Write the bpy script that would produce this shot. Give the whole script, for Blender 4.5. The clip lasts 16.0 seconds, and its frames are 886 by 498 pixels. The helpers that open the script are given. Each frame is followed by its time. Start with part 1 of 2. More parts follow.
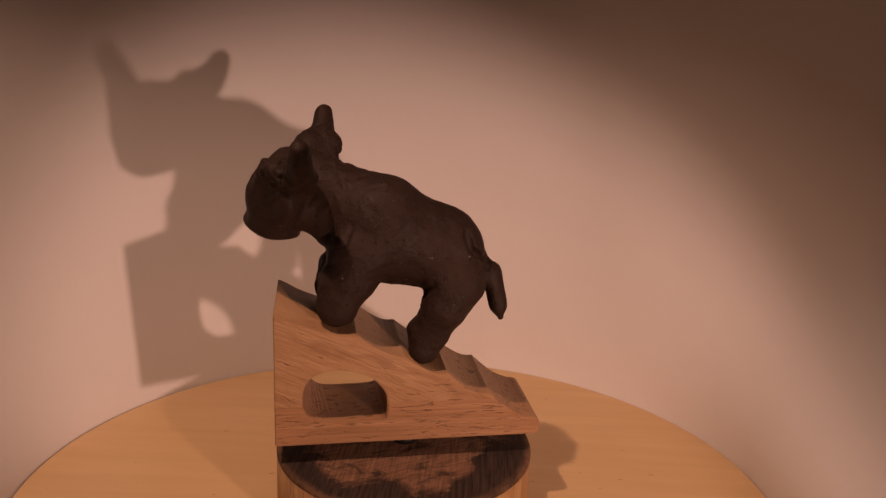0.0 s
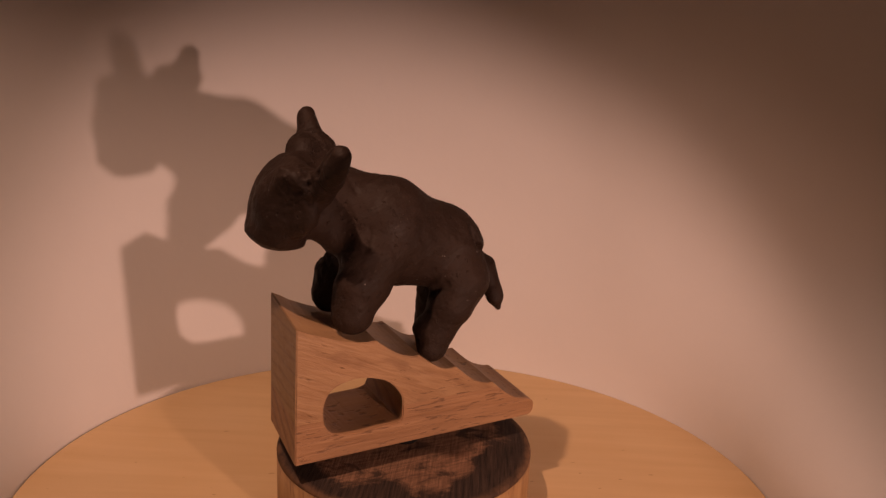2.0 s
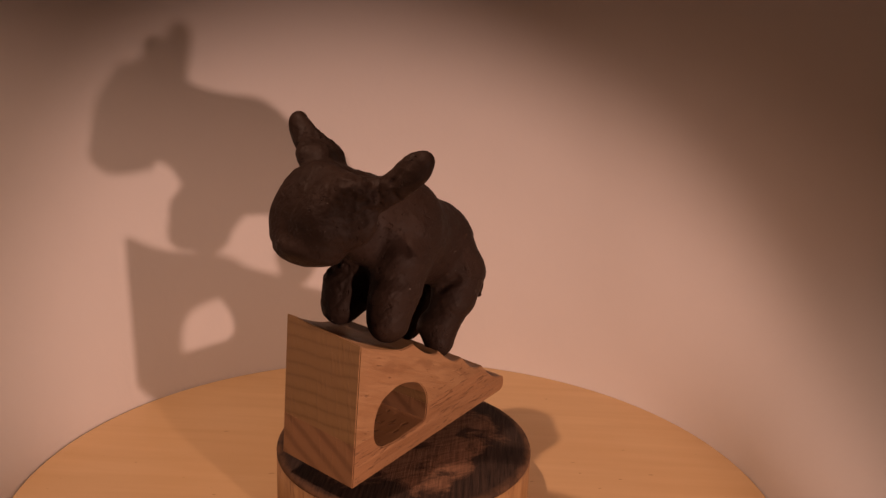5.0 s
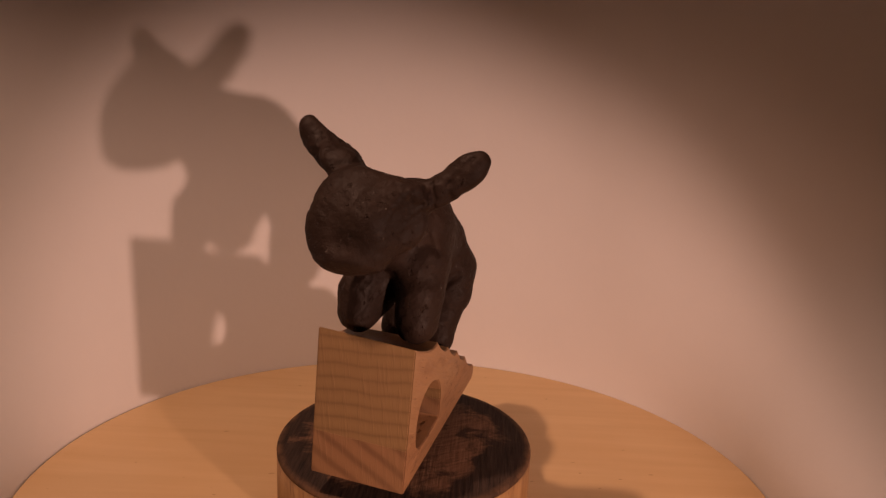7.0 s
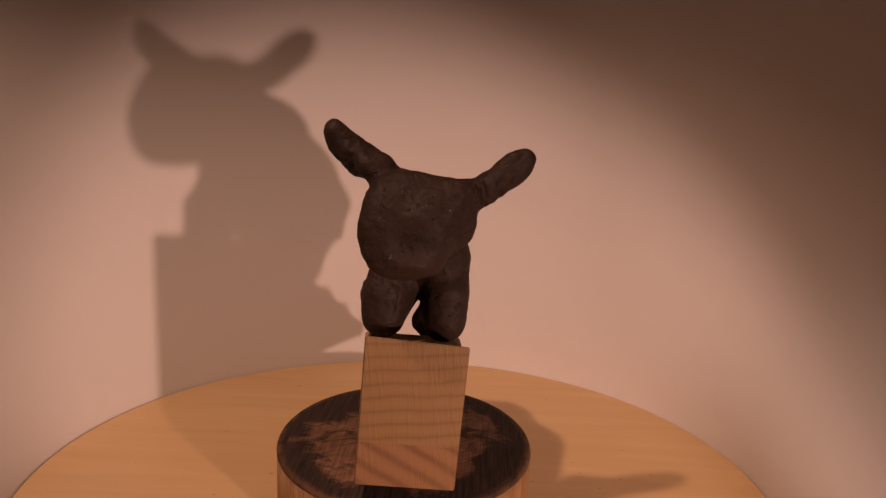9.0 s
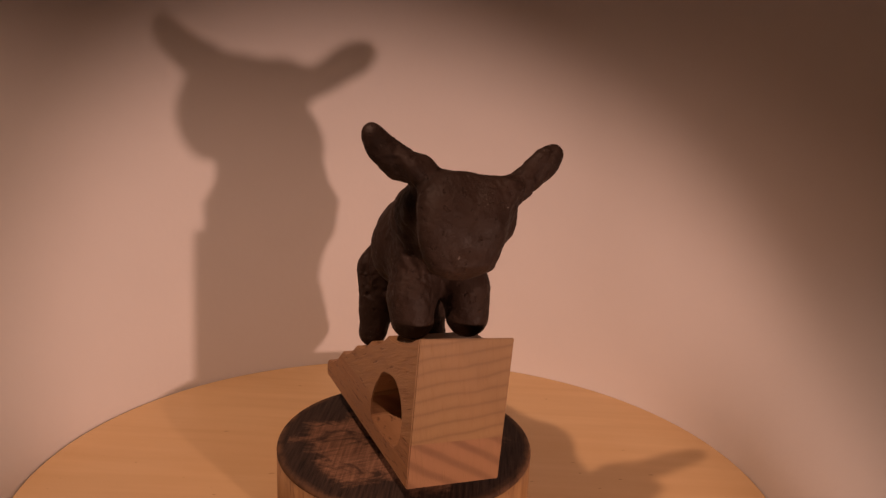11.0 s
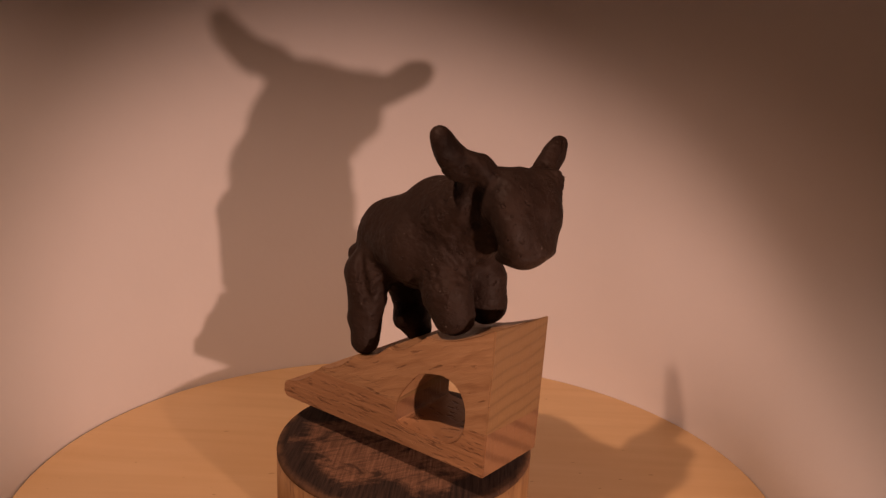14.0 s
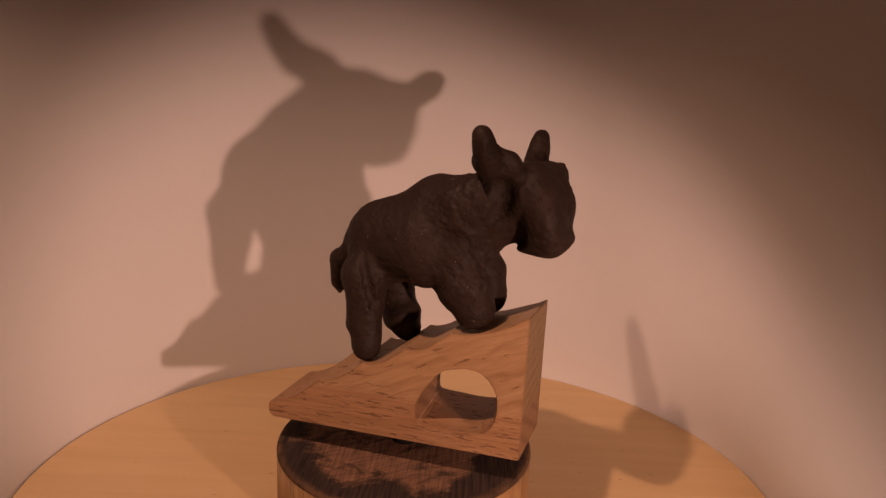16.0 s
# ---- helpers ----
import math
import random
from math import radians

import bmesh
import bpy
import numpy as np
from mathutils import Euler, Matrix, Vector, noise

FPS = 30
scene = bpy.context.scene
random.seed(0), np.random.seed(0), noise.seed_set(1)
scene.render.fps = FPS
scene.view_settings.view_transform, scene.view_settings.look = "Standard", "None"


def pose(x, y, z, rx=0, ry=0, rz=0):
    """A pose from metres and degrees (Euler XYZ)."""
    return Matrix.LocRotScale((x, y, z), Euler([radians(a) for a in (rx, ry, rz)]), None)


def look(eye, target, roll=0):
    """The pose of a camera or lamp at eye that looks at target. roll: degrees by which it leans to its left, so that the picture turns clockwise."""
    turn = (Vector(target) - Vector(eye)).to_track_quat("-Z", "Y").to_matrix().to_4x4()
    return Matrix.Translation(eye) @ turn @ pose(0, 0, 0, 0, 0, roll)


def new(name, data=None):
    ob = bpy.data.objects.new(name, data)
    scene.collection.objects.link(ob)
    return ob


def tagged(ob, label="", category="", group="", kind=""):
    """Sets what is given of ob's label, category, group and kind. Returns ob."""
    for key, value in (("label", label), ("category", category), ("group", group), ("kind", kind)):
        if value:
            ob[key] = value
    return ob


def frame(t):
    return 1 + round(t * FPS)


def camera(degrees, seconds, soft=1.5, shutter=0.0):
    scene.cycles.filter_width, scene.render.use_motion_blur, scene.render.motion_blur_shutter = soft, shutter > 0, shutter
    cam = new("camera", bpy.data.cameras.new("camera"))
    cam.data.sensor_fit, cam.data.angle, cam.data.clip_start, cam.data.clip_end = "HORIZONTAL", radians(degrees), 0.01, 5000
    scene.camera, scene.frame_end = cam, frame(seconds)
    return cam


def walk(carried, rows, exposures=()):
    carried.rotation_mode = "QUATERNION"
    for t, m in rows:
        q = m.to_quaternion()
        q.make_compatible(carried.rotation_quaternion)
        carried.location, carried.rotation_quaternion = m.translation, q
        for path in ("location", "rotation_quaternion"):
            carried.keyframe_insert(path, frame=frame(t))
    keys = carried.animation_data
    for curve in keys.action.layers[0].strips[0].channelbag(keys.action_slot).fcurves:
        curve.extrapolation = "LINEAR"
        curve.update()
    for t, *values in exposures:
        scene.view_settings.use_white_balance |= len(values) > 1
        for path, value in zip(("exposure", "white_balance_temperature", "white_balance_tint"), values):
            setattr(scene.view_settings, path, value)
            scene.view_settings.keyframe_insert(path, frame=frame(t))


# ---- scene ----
import functools

# ---- camera ----
EYE, AIM, ROLL = (0.0, -0.25377, 0.13863), (0.012433, 0.035951, 0.061744), 2.384
cam = camera(59.25, 16.0, soft=1.4)
walk(cam, [(0.0, look(EYE, AIM, ROLL)), (16.0, look(EYE, AIM, ROLL))])


# ---- light ----
world = bpy.data.worlds.new("world")
scene.world = world
world.use_nodes = True
world.node_tree.nodes["Background"].inputs[0].default_value = (1.0, 0.575, 0.385, 1)
world.node_tree.nodes["Background"].inputs[1].default_value = 0.0134


def spot(name, eye, target, watts, colour, cone, blend, size):
    data = bpy.data.lights.new(name, "SPOT")
    data.energy, data.color, data.spot_size, data.spot_blend, data.shadow_soft_size = watts, colour, radians(cone), blend, size
    ob = new(name, data)
    ob.matrix_world = look(eye, target)
    return ob


LAMP = Vector((0.1555, -0.2508, 0.0629))
spot("desk_spotlight", LAMP, LAMP + Vector((-0.419, 0.859, -0.164)), 2.54, (1.0, 0.568, 0.432), 52.2, 0.60, 0.005)
TOP_LAMP = Vector((-0.105, -0.125, 0.35))
spot("overhead_lamp", TOP_LAMP, TOP_LAMP + Vector((0.171, 0.189, -0.8)), 3.28, (1.0, 0.563, 0.395), 70.7, 0.756, 0.0055)


# ---- materials ----
def material(name, rough=0.6, spec=0.4):
    m = bpy.data.materials.new(name)
    m.use_nodes = True
    b = m.node_tree.nodes["Principled BSDF"]
    b.inputs["Roughness"].default_value, b.inputs["Specular IOR Level"].default_value = rough, spec
    return m, m.node_tree, b


def node(tree, kind, **values):
    n = tree.nodes.new(kind)
    for key, value in values.items():
        n.inputs[key.replace("_", " ")].default_value = value
    return n


def coords(tree, scale=(1, 1, 1), turn=(0, 0, 0)):
    """Object coordinates, first turned, then scaled."""
    tc = tree.nodes.new("ShaderNodeTexCoord")
    mp = tree.nodes.new("ShaderNodeMapping")
    mp.vector_type = "TEXTURE"
    mp.inputs["Scale"].default_value, mp.inputs["Rotation"].default_value = [1 / a for a in scale], [radians(-a) for a in turn]
    tree.links.new(tc.outputs["Object"], mp.inputs["Vector"])
    return mp.outputs["Vector"]


def noisy(tree, vector, scale, detail=4.0, rough=0.55, warp=0.0):
    n = node(tree, "ShaderNodeTexNoise", Scale=scale, Detail=detail, Roughness=rough, Distortion=warp)
    tree.links.new(vector, n.inputs["Vector"])
    return n.outputs["Fac"]


def ramp(tree, fac, *stops):
    n = tree.nodes.new("ShaderNodeValToRGB")
    while len(n.color_ramp.elements) < len(stops):
        n.color_ramp.elements.new(0.5)
    for el, (at, col) in zip(n.color_ramp.elements, stops):
        el.position = at
        el.color = (*col, 1) if isinstance(col, tuple) else (col, col, col, 1)
    tree.links.new(fac, n.inputs["Fac"])
    return n.outputs["Color"]


def blend(tree, fac, a, b, kind="MIX"):
    n = tree.nodes.new("ShaderNodeMix")
    n.data_type, n.blend_type = "RGBA", kind
    for value, socket in ((fac, n.inputs[0]), (a, n.inputs[6]), (b, n.inputs[7])):
        if isinstance(value, (int, float)):
            socket.default_value = value
        elif isinstance(value, tuple):
            socket.default_value = (*value, 1)
        else:
            tree.links.new(value, socket)
    return n.outputs[2]


def bump(tree, b, height, strength, distance):
    n = node(tree, "ShaderNodeBump", Strength=strength, Distance=distance)
    tree.links.new(height, n.inputs["Height"])
    tree.links.new(n.outputs["Normal"], b.inputs["Normal"])


def sum_of(tree, a, b, kind="ADD", clamp=False):
    n = tree.nodes.new("ShaderNodeMath")
    n.operation, n.use_clamp = kind, clamp
    for value, socket in ((a, n.inputs[0]), (b, n.inputs[1])):
        if isinstance(value, (int, float)):
            socket.default_value = value
        else:
            tree.links.new(value, socket)
    return n.outputs[0]


def clay_material():
    """Dark modelling clay: matt, a little burnished on the bulges, dry and pale in specks, crumbly in patches."""
    m, t, b = material("dark_fired_clay", 0.7, 0.22)
    v = coords(t)
    big, mid, fine = noisy(t, v, 48, 3), noisy(t, v, 260, 5, 0.65), noisy(t, v, 1300, 3, 0.6)
    col = ramp(t, big, (0.3, (0.0150, 0.0078, 0.0052)), (0.7, (0.0240, 0.0130, 0.0088)))
    col = blend(t, ramp(t, mid, (0.46, 0.0), (0.78, 0.5)), col, (0.035, 0.0205, 0.0148))
    crumbly = ramp(t, noisy(t, v, 85, 3, 0.6), (0.52, 0.0), (0.66, 1.0))
    specks = ramp(t, noisy(t, v, 1050, 2, 0.5), (0.69, 0.0), (0.75, 1.0))
    col = blend(t, sum_of(t, specks, sum_of(t, crumbly, 0.6, "MULTIPLY"), "MULTIPLY"), col, (0.21, 0.18, 0.16))
    lone = ramp(t, noisy(t, v, 700, 1, 0.4), (0.80, 0.0), (0.825, 0.7))
    t.links.new(blend(t, lone, col, (0.26, 0.23, 0.21)), b.inputs["Base Color"])
    t.links.new(ramp(t, mid, (0.3, 0.54), (0.7, 0.80)), b.inputs["Roughness"])
    pits = ramp(t, noisy(t, v, 480, 3, 0.6), (0.26, 0.0), (0.38, 1.0))
    strokes = noisy(t, coords(t, (120, 420, 700), (20, 30, 10)), 1.0, 3, 0.6)
    height = sum_of(t, sum_of(t, noisy(t, v, 190, 5, 0.55), sum_of(t, pits, 0.5, "MULTIPLY")), sum_of(t, strokes, 0.35, "MULTIPLY"))
    gritty = sum_of(t, sum_of(t, fine, 0.5, "MULTIPLY"), crumbly, "MULTIPLY")
    bump(t, b, sum_of(t, height, gritty), 0.8, 0.0009)
    return m


def beech_material():
    """Two glued beech boards: slanting figured grain above, straight grain with dark flecks below; growth rings on the tall end."""
    m, t, b = material("oiled_beech", 0.5, 0.4)
    sep = t.nodes.new("ShaderNodeSeparateXYZ")
    t.links.new(coords(t), sep.inputs[0])
    low = sum_of(t, sep.outputs["Z"], 0.0145, "LESS_THAN")
    tc = t.nodes.new("ShaderNodeTexCoord")
    nx = t.nodes.new("ShaderNodeSeparateXYZ")
    t.links.new(tc.outputs["Normal"], nx.inputs[0])
    end = sum_of(t, nx.outputs["X"], -0.9, "LESS_THAN")
    # long grain
    slant = noisy(t, coords(t, (24, 60, 190), (0, -24, 0)), 3.0, 5, 0.6, 0.6)
    straight = noisy(t, coords(t, (9, 60, 200)), 3.0, 5, 0.6, 0.2)
    grain = blend(t, low, slant, straight)
    cloud = noisy(t, coords(t, (28, 50, 80), (0, -20, 0)), 1.6, 4)
    light = ramp(t, grain, (0.28, (0.265, 0.150, 0.073)), (0.72, (0.405, 0.250, 0.130)))
    red = ramp(t, grain, (0.28, (0.235, 0.120, 0.057)), (0.72, (0.375, 0.212, 0.107)))
    col = blend(t, low, light, red)
    col = blend(t, ramp(t, cloud, (0.35, 0.0), (0.75, 0.55)), col, (0.31, 0.168, 0.080))
    # late-wood lines that wander across the upper block
    figure = node(t, "ShaderNodeTexWave", Scale=24, Distortion=6.0, Detail=2.0, Detail_Scale=2.0)
    figure.bands_direction = "Z"
    t.links.new(coords(t, (1, 1, 1.25), (0, -24, 0)), figure.inputs["Vector"])
    lines = sum_of(t, ramp(t, figure.outputs["Fac"], (0.0, 0.6), (0.16, 0.12), (0.4, 0.0)), ramp(t, noisy(t, coords(t), 60, 2), (0.40, 0.0), (0.60, 1.0)), "MULTIPLY")
    col = blend(t, sum_of(t, lines, sum_of(t, 1.0, low, "SUBTRACT"), "MULTIPLY"), col, (0.20, 0.100, 0.046))
    # flecks: many short ones below, few and bold above
    dash_low = ramp(t, noisy(t, coords(t, (190, 500, 1500)), 1.0, 2, 0.55), (0.585, 0.0), (0.67, 1.0))
    dash_high = ramp(t, noisy(t, coords(t, (130, 330, 620), (0, -26, 0)), 1.0, 2, 0.5), (0.655, 0.0), (0.715, 0.9))
    rise = sum_of(t, sum_of(t, sum_of(t, sep.outputs["X"], 0.008), 0.0, "MAXIMUM"), 0.4, "MULTIPLY")
    flecked = sum_of(t, sep.outputs["Z"], sum_of(t, rise, 0.0145), "LESS_THAN")
    dash = blend(t, flecked, dash_high, dash_low)
    col = blend(t, sum_of(t, dash, 0.72, "MULTIPLY"), col, (0.13, 0.062, 0.028))
    # tall end: fine rings above, broad slanting bands below, fine rays across both
    rings = node(t, "ShaderNodeTexWave", Scale=74, Distortion=2.6, Detail=3.0, Detail_Scale=0.7)
    rings.bands_direction = "Z"
    t.links.new(coords(t, (1, 1, 1), (7, 0, 0)), rings.inputs["Vector"])
    above = ramp(t, rings.outputs["Fac"], (0.0, 0.5), (0.06, 0.32), (0.2, 0.12), (1.0, 0.0))
    bands = node(t, "ShaderNodeTexWave", Scale=50, Distortion=1.8, Detail=2.0, Detail_Scale=0.8)
    bands.bands_direction = "Z"
    t.links.new(coords(t, (1, 1, 1), (-30, 0, 0)), bands.inputs["Vector"])
    below = ramp(t, bands.outputs["Fac"], (0.0, 0.8), (0.2, 0.55), (0.45, 0.15), (1.0, 0.0))
    rays = ramp(t, noisy(t, coords(t, (300, 1000, 110), (8, 0, 0)), 1.0, 3, 0.6), (0.48, 0.0), (0.72, 0.24))
    end_col = blend(t, blend(t, low, above, below), blend(t, low, (0.238, 0.146, 0.066), (0.245, 0.132, 0.067)), blend(t, low, (0.120, 0.066, 0.028), (0.140, 0.070, 0.036)))
    end_col = blend(t, rays, end_col, (0.200, 0.115, 0.055))
    end_col = blend(t, ramp(t, noisy(t, coords(t), 75, 3), (0.4, 0.0), (0.75, 0.45)), end_col, (0.215, 0.124, 0.060))
    t.links.new(blend(t, end, col, end_col), b.inputs["Base Color"])
    t.links.new(ramp(t, grain, (0.3, 0.44), (0.7, 0.62)), b.inputs["Roughness"])
    bump(t, b, blend(t, end, sum_of(t, grain, dash, "SUBTRACT"), rays), 0.45, 0.0008)
    return m


def burnt_top_material():
    """Sawn end grain: a charred ring, bare brown patches inside, a worn brown edge."""
    m, t, b = material("charred_wood", 0.8, 0.2)
    v = coords(t)
    sep = t.nodes.new("ShaderNodeSeparateXYZ")
    t.links.new(v, sep.inputs[0])
    r = sum_of(t, sum_of(t, sum_of(t, sep.outputs["X"], 2.0, "POWER"), sum_of(t, sep.outputs["Y"], 2.0, "POWER")), 0.5, "POWER")
    r = sum_of(t, r, 22.08, "MULTIPLY")
    patches = noisy(t, coords(t, (48, 62, 40), (0, 0, 20)), 1.0, 6, 0.64, 0.6)
    ragged = sum_of(t, r, sum_of(t, sum_of(t, patches, 0.5, "SUBTRACT"), 1.35, "MULTIPLY"))
    char = ramp(t, ragged, (0.60, 0.0), (0.74, 1.0))
    blots = ramp(t, noisy(t, coords(t, (70, 120, 60), (0, 0, -15)), 1.0, 4, 0.6, 1.0), (0.52, 0.0), (0.64, 0.9))
    line = noisy(t, coords(t, (1000, 60, 60), (0, 0, 6)), 1.0, 3, 0.6)
    cross = noisy(t, coords(t, (90, 800, 60), (0, 0, -24)), 1.0, 3, 0.6)
    saw = sum_of(t, sum_of(t, line, cross), 0.5, "MULTIPLY")
    wood = ramp(t, saw, (0.36, (0.085, 0.045, 0.028)), (0.66, (0.230, 0.127, 0.077)))
    wood = blend(t, blots, wood, (0.030, 0.019, 0.014))
    black = ramp(t, line, (0.32, (0.011, 0.0075, 0.0065)), (0.80, (0.060, 0.038, 0.028)))
    col = blend(t, char, wood, black)
    worn = sum_of(t, ramp(t, r, (0.935, 0.0), (0.985, 1.0)), ramp(t, noisy(t, v, 130, 4, 0.6), (0.38, 0.15), (0.62, 0.85)), "MULTIPLY")
    t.links.new(blend(t, worn, col, (0.155, 0.084, 0.045)), b.inputs["Base Color"])
    bump(t, b, sum_of(t, line, sum_of(t, patches, 0.8, "MULTIPLY")), 0.55, 0.0006)
    return m


def pedestal_side_material():
    m, t, b = material("turned_beech", 0.5, 0.4)
    grain = noisy(t, coords(t, (260, 260, 22)), 1.0, 5, 0.6)
    col = ramp(t, grain, (0.3, (0.235, 0.125, 0.050)), (0.7, (0.385, 0.228, 0.100)))
    fleck = ramp(t, noisy(t, coords(t, (620, 620, 120)), 1.0, 2), (0.61, 0.0), (0.68, 1.0))
    col = blend(t, sum_of(t, fleck, 0.7, "MULTIPLY"), col, (0.15, 0.075, 0.035))
    sep = t.nodes.new("ShaderNodeSeparateXYZ")
    t.links.new(coords(t), sep.inputs[0])
    singed = ramp(t, sum_of(t, sum_of(t, sep.outputs["Z"], 70.0, "MULTIPLY"), sum_of(t, noisy(t, coords(t), 90, 4), 0.5, "MULTIPLY")), (0.05, 0.0), (0.42, 0.75))
    t.links.new(blend(t, singed, col, (0.07, 0.04, 0.025)), b.inputs["Base Color"])
    bump(t, b, sum_of(t, grain, fleck, "SUBTRACT"), 0.2, 0.0006)
    return m


def board_material():
    m, t, b = material("varnished_birch_plywood", 0.42, 0.45)
    grain = noisy(t, coords(t, (9, 130, 60), (0, 0, 4)), 1.0, 5, 0.55, 0.3)
    cloud = noisy(t, coords(t, (1, 1.6, 1)), 14, 3)
    col = ramp(t, grain, (0.25, (0.55, 0.375, 0.19)), (0.75, (0.64, 0.455, 0.245)))
    col = blend(t, ramp(t, cloud, (0.35, 0.0), (0.7, 0.35)), col, (0.56, 0.36, 0.17))
    spots = ramp(t, noisy(t, coords(t, (170, 480, 150)), 1.0, 1, 0.4), (0.775, 0.0), (0.80, 0.7))
    t.links.new(blend(t, spots, col, (0.3, 0.17, 0.07)), b.inputs["Base Color"])
    t.links.new(ramp(t, cloud, (0.3, 0.36), (0.7, 0.5)), b.inputs["Roughness"])
    bump(t, b, grain, 0.06, 0.0004)
    return m


def plain_material(name, colour, other, scale, rough, relief, depth):
    m, t, b = material(name, rough, 0.25)
    v = coords(t)
    t.links.new(ramp(t, noisy(t, v, scale, 5, 0.6), (0.3, colour), (0.7, other)), b.inputs["Base Color"])
    bump(t, b, noisy(t, v, relief, 4, 0.6), 0.25, depth)
    return m


CLAY, BEECH, BURNT, SIDE, BOARD = clay_material(), beech_material(), burnt_top_material(), pedestal_side_material(), board_material()
PAPER = plain_material("white_paper", (0.68, 0.675, 0.68), (0.72, 0.715, 0.72), 9, 0.85, 220, 0.0004)
DESK = plain_material("pale_desk", (0.66, 0.64, 0.62), (0.72, 0.70, 0.68), 8, 0.6, 60, 0.0005)
STEEL = material("blackened_steel", 0.6, 0.3)[0]
STEEL.node_tree.nodes["Principled BSDF"].inputs["Base Color"].default_value = (0.03, 0.028, 0.027, 1)
STEEL.node_tree.nodes["Principled BSDF"].inputs["Metallic"].default_value = 0.8


# ---- mesh helpers ----
def mesh_of(name, bm, mats, smooth=True):
    bmesh.ops.recalc_face_normals(bm, faces=bm.faces)
    me = bpy.data.meshes.new(name)
    bm.to_mesh(me)
    bm.free()
    for m in mats if isinstance(mats, (list, tuple)) else [mats]:
        me.materials.append(m)
    for f in me.polygons:
        f.use_smooth = smooth
    return me


def part(name, bm, mat, parent, label="", smooth=True):
    ob = new(name, mesh_of(name, bm, mat, smooth))
    ob.parent = parent
    return tagged(ob, label)


def box(name, size, at, mat, label, category):
    bm = bmesh.new()
    bmesh.ops.create_cube(bm, size=1, matrix=Matrix.Diagonal((*size, 1)))
    ob = new(name, mesh_of(name, bm, mat, False))
    ob.location = at
    return tagged(ob, label, category, kind="structure")


def lathe(profile, steps, stretch=1.0):
    """A turned solid from (radius, height) pairs, closed at both ends on the axis."""
    bm = bmesh.new()
    rings = []
    for r, z in profile:
        rings.append([bm.verts.new((r * math.cos(2 * math.pi * i / steps), stretch * r * math.sin(2 * math.pi * i / steps), z)) for i in range(steps)])
    for a, b in zip(rings, rings[1:]):
        for i in range(steps):
            bm.faces.new((a[i], a[(i + 1) % steps], b[(i + 1) % steps], b[i]))
    bm.faces.new(rings[0])
    bm.faces.new(rings[-1])
    return bm


# ---- setting: board, paper backdrop, desk ----
BOARD_Z, BOARD_R, BOARD_Y, SQUASH = -0.0213, 0.1367, 0.0016, 0.872
LEAN_X, LEAN_Y, FLARE = -0.184, -0.073, -0.022


def build_board():
    bm = lathe([(BOARD_R - 0.002, -0.018), (BOARD_R, -0.016), (BOARD_R, -0.0007), (BOARD_R - 0.0002, -0.0002), (BOARD_R - 0.0007, 0.0)], 160, SQUASH)
    ob = new("round_board", mesh_of("round_board", bm, BOARD))
    ob.location = (-0.0006, BOARD_Y, BOARD_Z)
    for f in ob.data.polygons:
        f.use_smooth = abs(f.normal.z) < 0.9
    return tagged(ob, "round honey-coloured varnished plywood board lying on desk", "board")


def backdrop_plan(first, last):
    """Plan of the paper: it hugs the back of the board and runs off straight on both sides."""
    a = BOARD_R + 0.0004
    b = a * SQUASH
    at = lambda u: Vector((a * math.cos(u), b * math.sin(u)))
    along = lambda u: Vector((-a * math.sin(u), b * math.cos(u))).normalized()
    out = []
    for i in range(111):
        u = radians(2 + 180 * i / 110)
        out.append(at(first) + along(first) * a * (u - first) if u < first else at(u) if u < last else at(last) + along(last) * a * (u - last))
    out = [out[0] - along(first) * 0.22 * (1 - i / 16) for i in range(16)] + out
    return out + [out[-1] + along(last) * 0.08 * i / 14 for i in range(1, 15)]


def build_backdrop():
    bm = bmesh.new()
    hugging, straight = backdrop_plan(radians(4), radians(182)), backdrop_plan(radians(41), radians(149))
    bottom, top, rows = BOARD_Z - 0.0175, 0.21, 36
    grid = []
    for j in range(rows + 1):
        z = bottom + (top - bottom) * j / rows
        dz = max(z - BOARD_Z, 0)
        k = 1 + FLARE * dz / BOARD_R
        w = min(1, dz / 0.10)
        w = w * w * (3 - 2 * w)
        row = []
        for i, (p0, p1) in enumerate(zip(hugging, straight)):
            p = p0.lerp(p1, w)
            ripple = 0.0005 * noise.noise((i * 0.12, z * 9.0, 3.1))
            row.append(bm.verts.new((-0.0006 + p.x * (k + ripple) + LEAN_X * dz, BOARD_Y + p.y * (k + ripple) + LEAN_Y * dz, z)))
        grid.append(row)
    for lower, upper in zip(grid, grid[1:]):
        for i in range(len(lower) - 1):
            bm.faces.new((lower[i], lower[i + 1], upper[i + 1], upper[i]))
    ob = new("backdrop", mesh_of("backdrop", bm, PAPER))
    mod = ob.modifiers.new("thickness", "SOLIDIFY")
    mod.thickness, mod.offset = 0.0005, 1.0
    return tagged(ob, "white paper backdrop curved round the board's rim", "backdrop", kind="structure")


build_board()
build_backdrop()
box("desk_top", (0.80, 0.62, 0.03), (0, 0.0, BOARD_Z - 0.018 - 0.015), DESK, "pale painted desk top under the board", "desk")


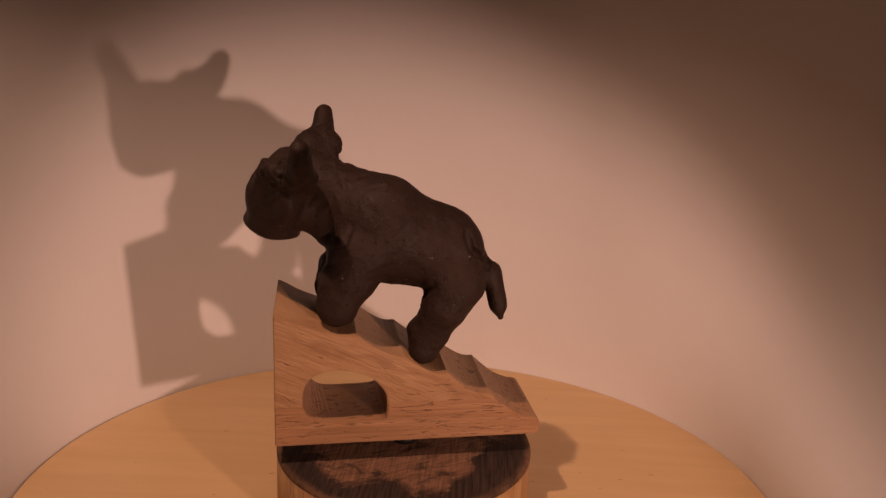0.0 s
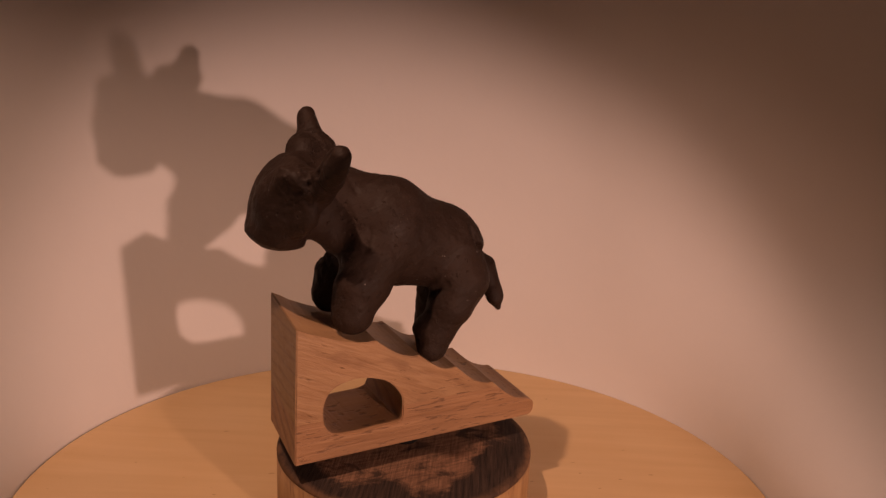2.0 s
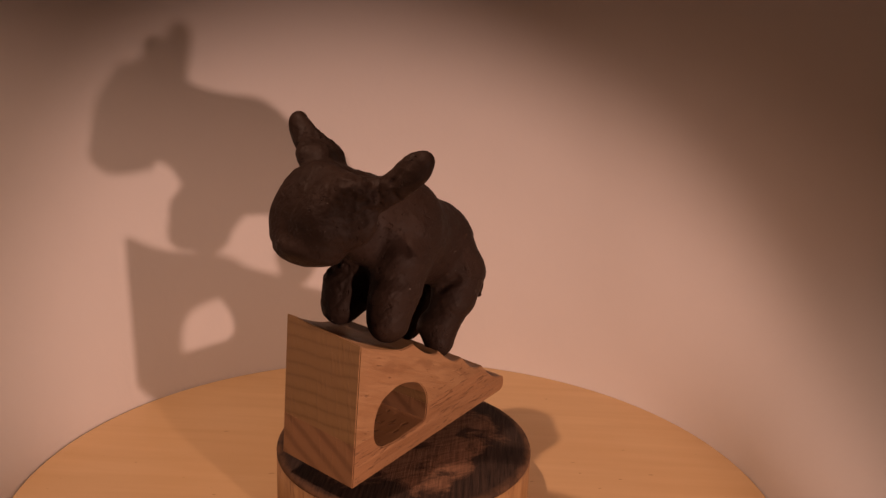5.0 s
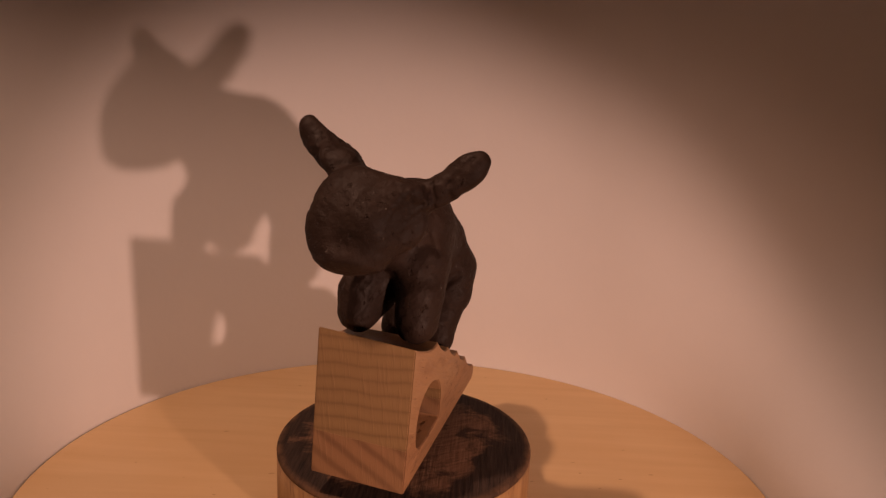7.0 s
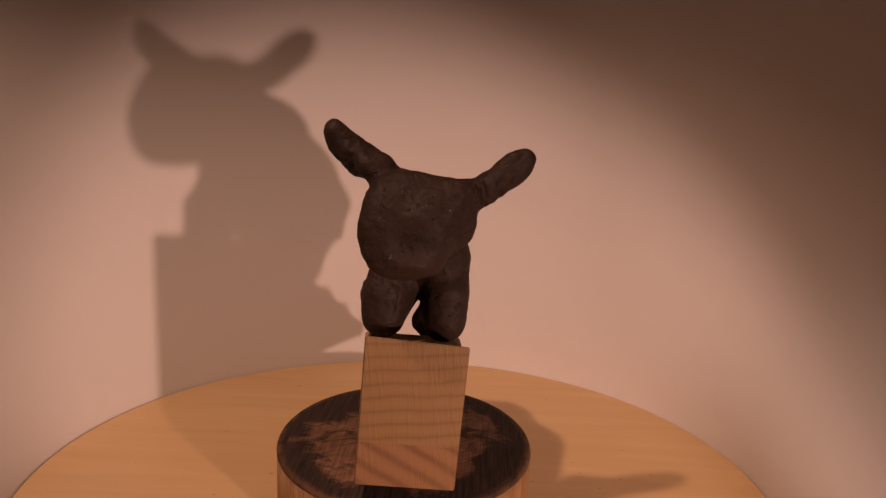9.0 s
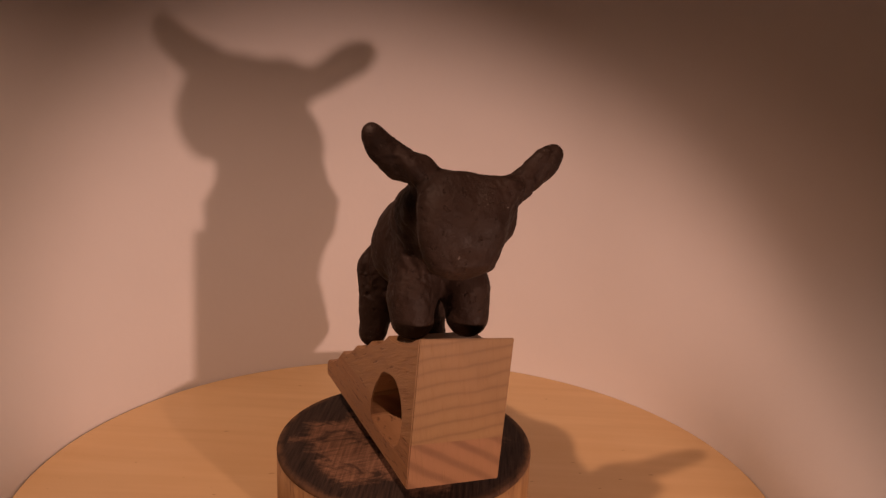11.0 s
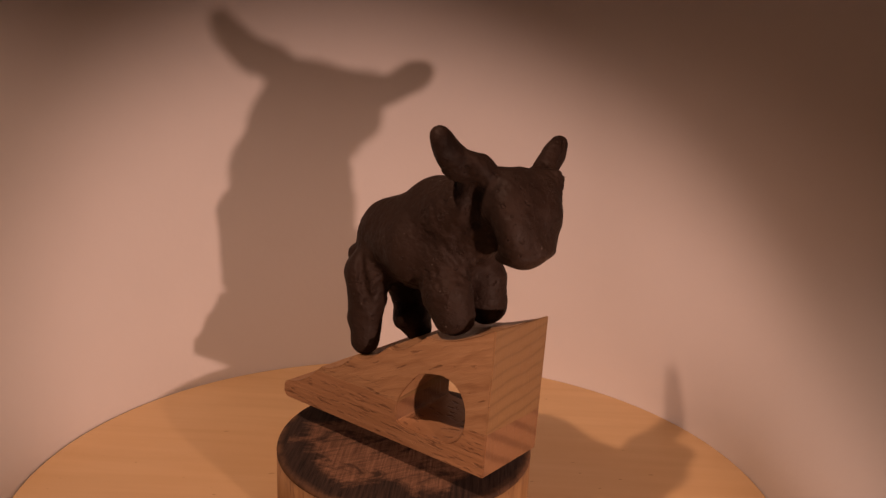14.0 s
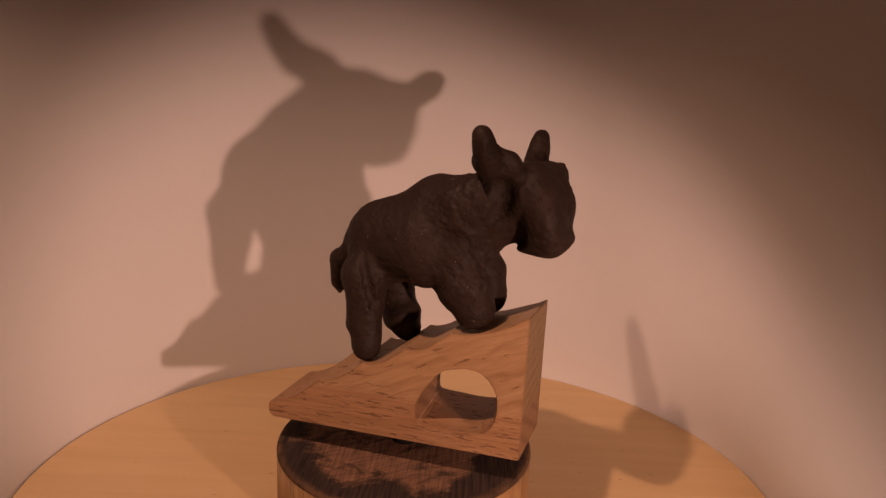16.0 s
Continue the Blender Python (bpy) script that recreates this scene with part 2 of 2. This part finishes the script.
# ---- pedestal ----
def build_pedestal():
    base = new("pedestal")
    base.location = (0, 0.0006, BOARD_Z)
    tagged(base, "round beech pedestal with a charred top, standing on board", "pedestal")
    h = -BOARD_Z
    R = 0.0453
    body = part("body", lathe([(R - 0.001, 0.0), (R, 0.001), (R, h - 0.0016)], 128), SIDE, base, "turned light beech drum with vertical grain")
    body.data.transform(Matrix.Translation((0, 0, -h)))
    body.location = (0, 0, h)
    top = part("top", lathe([(R, -0.0016), (R, -0.0011), (R - 0.0002, -0.0006), (R - 0.0006, -0.0002), (R - 0.0012, 0.0)], 128), BURNT, base, "charred black rim with brown bare patches")
    top.location = (0, 0, h)
    spindle = part("spindle", lathe([(0.0046, 0.0), (0.0046, 0.0022), (0.003, 0.0028), (0.003, 0.0082)], 32), STEEL, base, "short blackened steel spindle")
    spindle.location = (0, 0, h + 0.0001)
    return base


# ---- stepped beech wedge ----
RIDGES = ((-44.7, 46.9), (-19.0, 39.6), (-3.5, 32.0), (11.5, 24.6), (26.5, 16.6), (43.4, 6.5))
HOLE = ((-36.1, 18.7), (-34.8, 22.8), (-32.6, 25.1), (-29.0, 26.5), (-24.5, 27.1), (-18.1, 26.0), (-14.4, 24.4), (-11.1, 21.3), (-8.8, 17.5), (-8.3, 13.2),
        (-8.5, 9.6), (-10.2, 8.3), (-16.8, 8.0), (-24.3, 7.7), (-29.9, 8.0), (-33.9, 9.9), (-35.8, 13.5))
FLARED = ((-35.4, 20.3), (-33.2, 24.6), (-29.7, 27.4), (-24.9, 28.3), (-20.3, 27.4), (-16.9, 26.0), (-14.4, 23.4), (-11.1, 19.1), (-9.0, 14.8), (-8.4, 11.7),
          (-8.9, 8.6), (-10.8, 6.9), (-19.6, 6.4), (-29.1, 6.9), (-32.6, 8.5), (-34.4, 10.4), (-35.6, 14.5))
HALF = 15.2


def wedge_outline():
    out = [(-44.7, 0.0), (43.6, 0.0), (44.7, 0.7), (45.4, 2.0), (45.4, 4.4), (44.7, 5.7)]
    for (x0, z0), (x1, z1) in reversed(list(zip(RIDGES, RIDGES[1:]))):
        for i in range(8):
            u = i / 8
            w = 1 - u
            sag = 2.0 * 4 * u * w * (0.75 + 0.5 * w)
            out.append((x1 + (x0 - x1) * u, z1 + (z0 - z1) * u - sag))
    out.append(RIDGES[0])
    return out


def rounded(pts, steps=3):
    """A closed curve through the points, as a finer polygon."""
    out = []
    for i in range(len(pts)):
        p0, p1, p2, p3 = (Vector(pts[(i + k) % len(pts)]) for k in (-1, 0, 1, 2))
        for j in range(steps):
            u = j / steps
            p = 0.5 * (2 * p1 + (p2 - p0) * u + (2 * p0 - 5 * p1 + 4 * p2 - p3) * u * u + (3 * p1 - p0 - 3 * p2 + p3) * u ** 3)
            out.append((p.x, p.y))
    return out


def build_wedge():
    bm = bmesh.new()
    loops = []
    straight_hole, flared_hole = rounded(HOLE), rounded(FLARED)
    for pts in (wedge_outline(), straight_hole):
        vs = [bm.verts.new((x / 1000, -HALF / 1000, z / 1000)) for x, z in pts]
        loops += [bm.edges.new((vs[i], vs[(i + 1) % len(vs)])) for i in range(len(vs))]
    bmesh.ops.triangle_fill(bm, edges=loops, use_beauty=True)
    made = bmesh.ops.extrude_face_region(bm, geom=bm.faces[:])
    bmesh.ops.translate(bm, verts=[v for v in made["geom"] if isinstance(v, bmesh.types.BMVert)], vec=(0, 2 * HALF / 1000, 0))
    for v in bm.verts:
        for (x, z), (fx, fz) in zip(straight_hole, flared_hole):
            if v.co.y > 0 and abs(v.co.x - x / 1000) < 0.00002 and abs(v.co.z - z / 1000) < 0.00002:
                v.co.x, v.co.z = fx / 1000, fz / 1000
                break
    bmesh.ops.recalc_face_normals(bm, faces=bm.faces)
    sharp = [e for e in bm.edges if len(e.link_faces) == 2 and e.calc_face_angle() > radians(50)]
    bmesh.ops.bevel(bm, geom=sharp, offset=0.0005, segments=2, affect="EDGES", clamp_overlap=True)
    for v in bm.verts:
        if v.co.x < -0.04:
            v.co.x += 0.035 * v.co.y
        if v.co.z > 0.03 and v.co.x < -0.02:
            v.co.z += 0.0011 * min(1, (-v.co.x - 0.02) / 0.02) * (0.5 + v.co.y / 0.0304)
        if v.co.z > 0.006 and v.co.x > -0.043:
            v.co.z += 0.0003 * noise.noise(v.co * 160)
    base = tagged(new("stepped_wedge"), "beech wedge with scooped steps and an arched hole", "wooden wedge")
    seam = 0.0145
    for name, label, at, keep_upper in (("upper_block", "stepped beech block with slanting grain", seam + 0.00001, True), ("lower_board", "beech base board with straight grain and dark dashes", seam - 0.00001, False)):
        half = bm.copy()
        geom = half.verts[:] + half.edges[:] + half.faces[:]
        bmesh.ops.bisect_plane(half, geom=geom, plane_co=(0, 0, at), plane_no=(0, 0, 1), clear_inner=keep_upper, clear_outer=not keep_upper)
        rim = [e for e in half.edges if e.is_boundary]
        bmesh.ops.triangle_fill(half, edges=rim, use_beauty=True)
        part(name, half, BEECH, base, label, False)
    bm.free()
    return base


# ---- clay figurine ----
def cone_between(P, a, b, ra, rb):
    a, b = np.array(a, np.float32), np.array(b, np.float32)
    d = b - a
    u = np.clip(((P - a) @ d) / (d @ d), 0, 1)
    return np.linalg.norm(P - a - u[..., None] * d, axis=-1) - (ra + (rb - ra) * u)


def egg(P, at, radii, turn=(0, 0, 0)):
    m = np.array(Euler([radians(a) for a in turn]).to_matrix(), np.float32)
    r = np.array(radii, np.float32)
    L = (P - np.array(at, np.float32)) @ m
    k0, k1 = np.linalg.norm(L / r, axis=-1), np.linalg.norm(L / (r * r), axis=-1)
    return k0 * (k0 - 1) / np.maximum(k1, 1e-6)


def melt(a, b, k):
    h = np.maximum(k - np.abs(a - b), 0) / k
    return np.minimum(a, b) - h * h * k / 4


def carve(a, b, k):
    return -melt(-a, b, k)


def groove(d, P, r, k, *stops):
    for a, b in zip(stops, stops[1:]):
        d = carve(d, cone_between(P, a, b, r, r), k)
    return d


@functools.lru_cache(maxsize=None)
def random_table(seed):
    return np.random.RandomState(seed).uniform(-1, 1, (48, 48, 48)).astype(np.float32)


def lumps(P, cell, seed):
    """Smooth random relief between -1 and 1, with lumps of about one cell."""
    table = random_table(seed)
    g = P / cell + 200
    i = np.floor(g).astype(np.int32)
    f = g - i
    f = f * f * (3 - 2 * f)
    out = 0
    for dx in (0, 1):
        for dy in (0, 1):
            for dz in (0, 1):
                w = (f[..., 0] if dx else 1 - f[..., 0]) * (f[..., 1] if dy else 1 - f[..., 1]) * (f[..., 2] if dz else 1 - f[..., 2])
                out = out + w * table[(i[..., 0] + dx) % 48, (i[..., 1] + dy) % 48, (i[..., 2] + dz) % 48]
    return out


def figurine_field(P):
    # shoulders, hips and loin
    d = egg(P, (-10.3, -3.4, 79.5), (14.5, 14.0, 17.6), (-2.1, 9.7, 0.9))
    d = melt(d, egg(P, (8.1, -2.8, 72.8), (13.2, 10.4, 14.3), (-3.4, 19.8, -1.9)), 10)
    d = melt(d, cone_between(P, (-6.4, 1.6, 73.4), (13.0, -4.4, 71.8), 14.0, 11.1), 4)
    # neck and chest
    d = melt(d, cone_between(P, (-20.7, 2.4, 86.8), (-36.1, 5.1, 95.5), 11.7, 8.5), 5)
    d = melt(d, cone_between(P, (-22.0, -0.1, 80.0), (-26.1, -0.5, 78.2), 10.0, 6.5), 4)
    # head: brow, muzzle, side of the brow, cheek, chin, throat
    d = melt(d, egg(P, (-41.4, -1.4, 92.3), (6.1, 16.1, 11.1), (20.2, 4.6, 6.6)), 3)
    d = melt(d, egg(P, (-45.4, 4.3, 86.7), (6.4, 12.2, 11.8), (0.8, 13.2, 12.1)), 6)
    d = melt(d, egg(P, (-44.4, -10.2, 97.5), (5.3, 7.2, 5.0), (-6.1, -0.2, -3.0)), 5)
    d = melt(d, egg(P, (-46.9, -3.2, 89.6), (6.4, 6.8, 8.3), (0.6, 0.9, -0.2)), 5)
    d = melt(d, egg(P, (-45.5, 2.4, 78.4), (9.1, 8.2, 2.2), (3.2, 15.6, -0.9)), 5)
    d = melt(d, cone_between(P, (-38.5, 0.9, 86.2), (-26.6, -0.1, 82.0), 6.4, 6.9), 2.5)
    # ears
    d = melt(d, egg(P, (-30.7, 12.0, 103.3), (8.2, 8.2, 4.1), (43.2, -5.3, -5.2)), 3)
    d = melt(d, melt(cone_between(P, (-29.7, 20.6, 107.2), (-28.0, 24.0, 114.1), 2.8, 2.0), egg(P, (-28.9, 22.0, 109.6), (2.6, 6.0, 3.8), (60, 0, 0)), 1.0), 3)
    d = melt(d, cone_between(P, (-36.2, -11.3, 95.7), (-37.5, -19.1, 98.3), 5.7, 4.3), 3)
    d = melt(d, melt(cone_between(P, (-37.0, -22.0, 100.5), (-36.8, -30.3, 108.0), 4.4, 2.7), egg(P, (-36.9, -26.6, 104.4), (3.4, 7.6, 4.7), (-40, 0, 0)), 1.0), 1.5)
    d = melt(d, egg(P, (-28.5, 19.0, 107.4), (2.7, 6.2, 3.8), (46, 0, 0)), 2.0)
    d = melt(d, cone_between(P, (-28.9, 16.0, 104.9), (-28.0, 23.6, 112.8), 4.6, 2.3), 2.5)
    d = melt(d, egg(P, (-29.6, 14.6, 104.0), (3.8, 4.4, 3.4), (30, 0, 0)), 2.0)
    d = melt(d, egg(P, (-33.2, 10.5, 104.6), (4.4, 4.6, 3.4), (20, 0, 0)), 2.0)
    # forelegs
    d = melt(d, cone_between(P, (-25.2, -10.3, 54.4), (-24.6, -10.6, 63.3), 6.1, 6.4), 4)
    d = melt(d, cone_between(P, (-18.3, -10.1, 63.3), (-19.8, -9.2, 72.3), 5.6, 8.3), 4)
    d = melt(d, cone_between(P, (-25.0, 8.7, 56.1), (-23.1, 8.6, 62.1), 6.8, 7.6), 4)
    d = melt(d, cone_between(P, (-18.6, 5.6, 60.9), (-18.6, 5.2, 72.8), 7.1, 7.9), 4)
    d = melt(d, cone_between(P, (-24.2, -10.3, 56.0), (-17.0, -9.8, 71.5), 5.8, 8.0), 4)
    # hind legs
    d = melt(d, cone_between(P, (3.6, -10.4, 38.8), (5.1, -8.7, 43.5), 4.7, 7.2), 4)
    d = melt(d, cone_between(P, (10.2, -11.9, 53.9), (14.7, -10.5, 62.0), 7.4, 9.1), 4)
    d = melt(d, cone_between(P, (11.9, 9.1, 37.2), (14.0, 4.3, 49.9), 4.5, 4.9), 4)
    d = melt(d, cone_between(P, (13.4, 5.5, 52.8), (14.4, 4.3, 60.7), 5.9, 8.6), 4)
    d = melt(d, cone_between(P, (13.3, 6.7, 65.4), (15.0, 8.4, 45.7), 4.3, 4.5), 2)
    d = melt(d, cone_between(P, (4.6, -10.2, 40.5), (11.5, -11.2, 60.0), 4.9, 7.6), 2)
    d = melt(d, cone_between(P, (12.0, 8.6, 39.0), (13.8, 7.4, 60.0), 4.5, 6.6), 2)
    # tail
    d = melt(d, cone_between(P, (21.0, -1.4, 72.0), (25.5, -4.5, 63.2), 3.1, 3.7), 2)
    d = melt(d, cone_between(P, (27.3, -3.7, 63.3), (29.2, -8.4, 53.4), 3.7, 3.0), 2)
    d = melt(d, cone_between(P, (29.0, -8.0, 54.6), (30.0, -9.8, 49.4), 2.8, 1.0), 1.5)
    # hollows between cheeks and neck, flat facets of the face
    d = groove(d, P, 3.3, 2.0, (-33.6, 14.4, 96.5), (-32.6, 13.6, 87.5), (-29.0, 13.2, 83.0))
    d = groove(d, P, 1.7, 2.0, (-28.5, 12.5, 82.0), (-26.4, 10.2, 75.0))
    d = groove(d, P, 3.2, 2.5, (-28.8, -11.6, 93.0), (-28.6, -12.4, 84.0), (-30.5, -10.6, 77.5))
    d = carve(d, np.linalg.norm(P - np.array((-62.4, -29.2, 88.0), np.float32), axis=-1) - 23.6, 1.2)
    # cracks and finger creases
    d = groove(d, P, 0.8, 0.5, (-41.0, -22.6, 101.6), (-41.2, -25.4, 104.8), (-39.3, -29.4, 109.9))
    d = groove(d, P, 0.6, 0.7, (-29.3, 4.0, 64.5), (-30.0, 4.2, 60.5), (-31.3, 5.6, 57.4))
    d = groove(d, P, 0.6, 0.6, (-30.6, 7.2, 66.5), (-30.2, 5.0, 62.0))
    d = groove(d, P, 1.2, 0.9, (16.6, -11.6, 79.2), (18.0, -13.0, 73.8), (23.4, -8.6, 69.0))
    d = groove(d, P, 1.1, 1.6, (3.0, -10.2, 58.0), (5.4, -15.4, 62.2))
    d = groove(d, P, 1.1, 1.6, (13.2, 10.6, 69.0), (10.6, 12.4, 61.5), (8.6, 11.6, 53.0))
    d = groove(d, P, 0.7, 0.8, (-16.6, 3.7, 98.2), (-21.8, 8.0, 98.6))
    d = groove(d, P, 0.8, 1.0, (-19.0, 14.7, 89.5), (-22.3, 14.5, 83.6), (-27.2, 11.6, 81.5))
    d = groove(d, P, 0.8, 1.0, (-22.0, 12.8, 79.0), (-26.5, 8.5, 71.5), (-28.8, 10.6, 67.8))
    d = groove(d, P, 0.7, 0.8, (-20.4, -5.7, 95.7), (-12.2, -3.1, 97.6))
    d = groove(d, P, 0.8, 1.0, (-24.3, -4.8, 97.2), (-22.7, -7.7, 92.8))
    d = groove(d, P, 0.7, 0.8, (-40.8, -18.1, 100.8), (-41.6, -19.2, 97.0))
    d = groove(d, P, 0.7, 0.7, (-41.7, -23.0, 99.5), (-38.1, -23.6, 96.0))
    d = groove(d, P, 0.8, 1.0, (-20.8, -13.5, 82.6), (-22.9, -16.0, 77.2))
    # crumbs of clay pressed on
    for x, y, z, r in ((-27.5, 4.0, 73.0, 1.4), (-44.0, -14.5, 99.0, 1.6), (-40.0, -16.5, 96.0, 1.5), (-47.0, -11.0, 101.0, 1.3), (-25.5, 1.0, 98.3, 1.6)):
        d = melt(d, np.linalg.norm(P - np.array((x, y, z), np.float32), axis=-1) - r, 1.5)
    # finger-pressed relief, crumbly on the brow, at the ears' roots and along the seams of the legs
    crumbly = 0
    for x, y, z, r in ((-44, -12, 99, 5), (-37, -18, 98, 4), (-30, 15, 104, 4), (-27, 4, 71, 4), (-22, 11, 66, 5), (-6, 12, 61, 5), (-20, 6, 98, 5), (21, -5, 71, 4), (-19, 13, 84, 4), (7, 12, 58, 4)):
        crumbly = crumbly + np.exp(-((P - np.array((x, y, z), np.float32)) ** 2).sum(-1) / (2 * r * r))
    crumbly = np.clip(crumbly, 0, 1)
    coarse = np.clip(lumps(P, 11.0, 9) * 1.6, 0, 1)
    rough = (0.06 + 0.14 * coarse + 0.40 * crumbly) * lumps(P, 1.1, 7) + 0.45 * crumbly * np.abs(lumps(P, 2.6, 15))
    d = d + 0.24 * lumps(P, 6.0, 3) + 0.11 * lumps(P, 2.3, 5) + rough
    return d


def surface(field, low, high, step):
    """Surface nets: one vertex in each cell that the field's zero crosses, faces across the crossed edges."""
    axes = [np.arange(a, b + step, step, dtype=np.float32) for a, b in zip(low, high)]
    v = np.empty([len(a) for a in axes], np.float32)
    block = 12
    reach = block * step * 1.0 + 1.6
    for i in range(0, len(axes[0]), block):
        for j in range(0, len(axes[1]), block):
            for k in range(0, len(axes[2]), block):
                part_axes = [a[n:n + block] for a, n in zip(axes, (i, j, k))]
                middle = field(np.array([[a[len(a) // 2] for a in part_axes]], np.float32))[0]
                at = (slice(i, i + block), slice(j, j + block), slice(k, k + block))
                v[at] = field(np.stack(np.meshgrid(*part_axes, indexing="ij"), -1)) if abs(middle) < reach else middle
    inside = v < 0
    n = np.array(v.shape) - 1
    total, count = np.zeros((*n, 3), np.float32), np.zeros(n, np.float32)
    corner = lambda a, o: a[o[0]:o[0] + n[0], o[1]:o[1] + n[1], o[2]:o[2] + n[2]]
    corners = [(a, b, c) for a in (0, 1) for b in (0, 1) for c in (0, 1)]
    for o in corners:
        for ax in range(3):
            if o[ax]:
                continue
            o2 = tuple(1 if k == ax else o[k] for k in range(3))
            a, b = corner(v, o), corner(v, o2)
            hit = (a < 0) != (b < 0)
            u = np.where(hit, a / np.where(hit, a - b, 1), 0)
            for k in range(3):
                total[..., k] += np.where(hit, o[k] + (u if k == ax else 0), 0)
            count += hit
    cells = count > 0
    index = np.full(n, -1, np.int64)
    index[cells] = np.arange(cells.sum())
    where = np.argwhere(cells)
    verts = (where + total[cells] / count[cells][:, None]) * step + np.array(low)
    faces = []
    for ax in range(3):
        b, c = (ax + 1) % 3, (ax + 2) % 3
        sl = [slice(1, -1)] * 3
        sl[ax] = slice(0, -1)
        nx = [slice(1, -1)] * 3
        nx[ax] = slice(1, None)
        a0, a1 = inside[tuple(sl)], inside[tuple(nx)]
        at = np.argwhere(a0 != a1)
        flip = a1[a0 != a1]
        for k in range(3):
            if k != ax:
                at[:, k] += 1
        eb, ec = np.eye(3, dtype=int)[b], np.eye(3, dtype=int)[c]
        quad = np.stack([index[tuple((at - s).T)] for s in (eb * 0, eb, eb + ec, ec)], 1)
        quad[flip] = quad[flip][:, ::-1]
        faces.append(quad)
    return verts, np.concatenate(faces)


def build_figurine():
    verts, faces = surface(figurine_field, (-62, -42, 28), (38, 33, 121), 0.54)
    me = bpy.data.meshes.new("clay_figurine")
    me.from_pydata((verts / 1000).tolist(), [], faces.tolist())
    me.materials.append(CLAY)
    me.polygons.foreach_set("use_smooth", [True] * len(me.polygons))
    me.update()
    ob = new("clay_figurine", me)
    return tagged(ob, "dark brown clay animal figurine with big ears standing on wedge", "figurine")


pedestal = build_pedestal()
wedge = build_wedge()
figurine = build_figurine()


# ---- turning ----
def turned(t):
    """Degrees turned at t seconds."""
    return 8.347 + 9.591 * t + 2.735 * t * (t - 16) / 64


def motions():
    times = [0.5 * i for i in range(33)]
    walk(wedge, [(t, pose(0, 0, 0, 0, 0, turned(t)) @ pose(0.0, 0.0013, 0.0081, 3.2, 0, 0)) for t in times])
    walk(figurine, [(t, pose(0, 0, 0, 0, 0, turned(t))) for t in times])


motions()
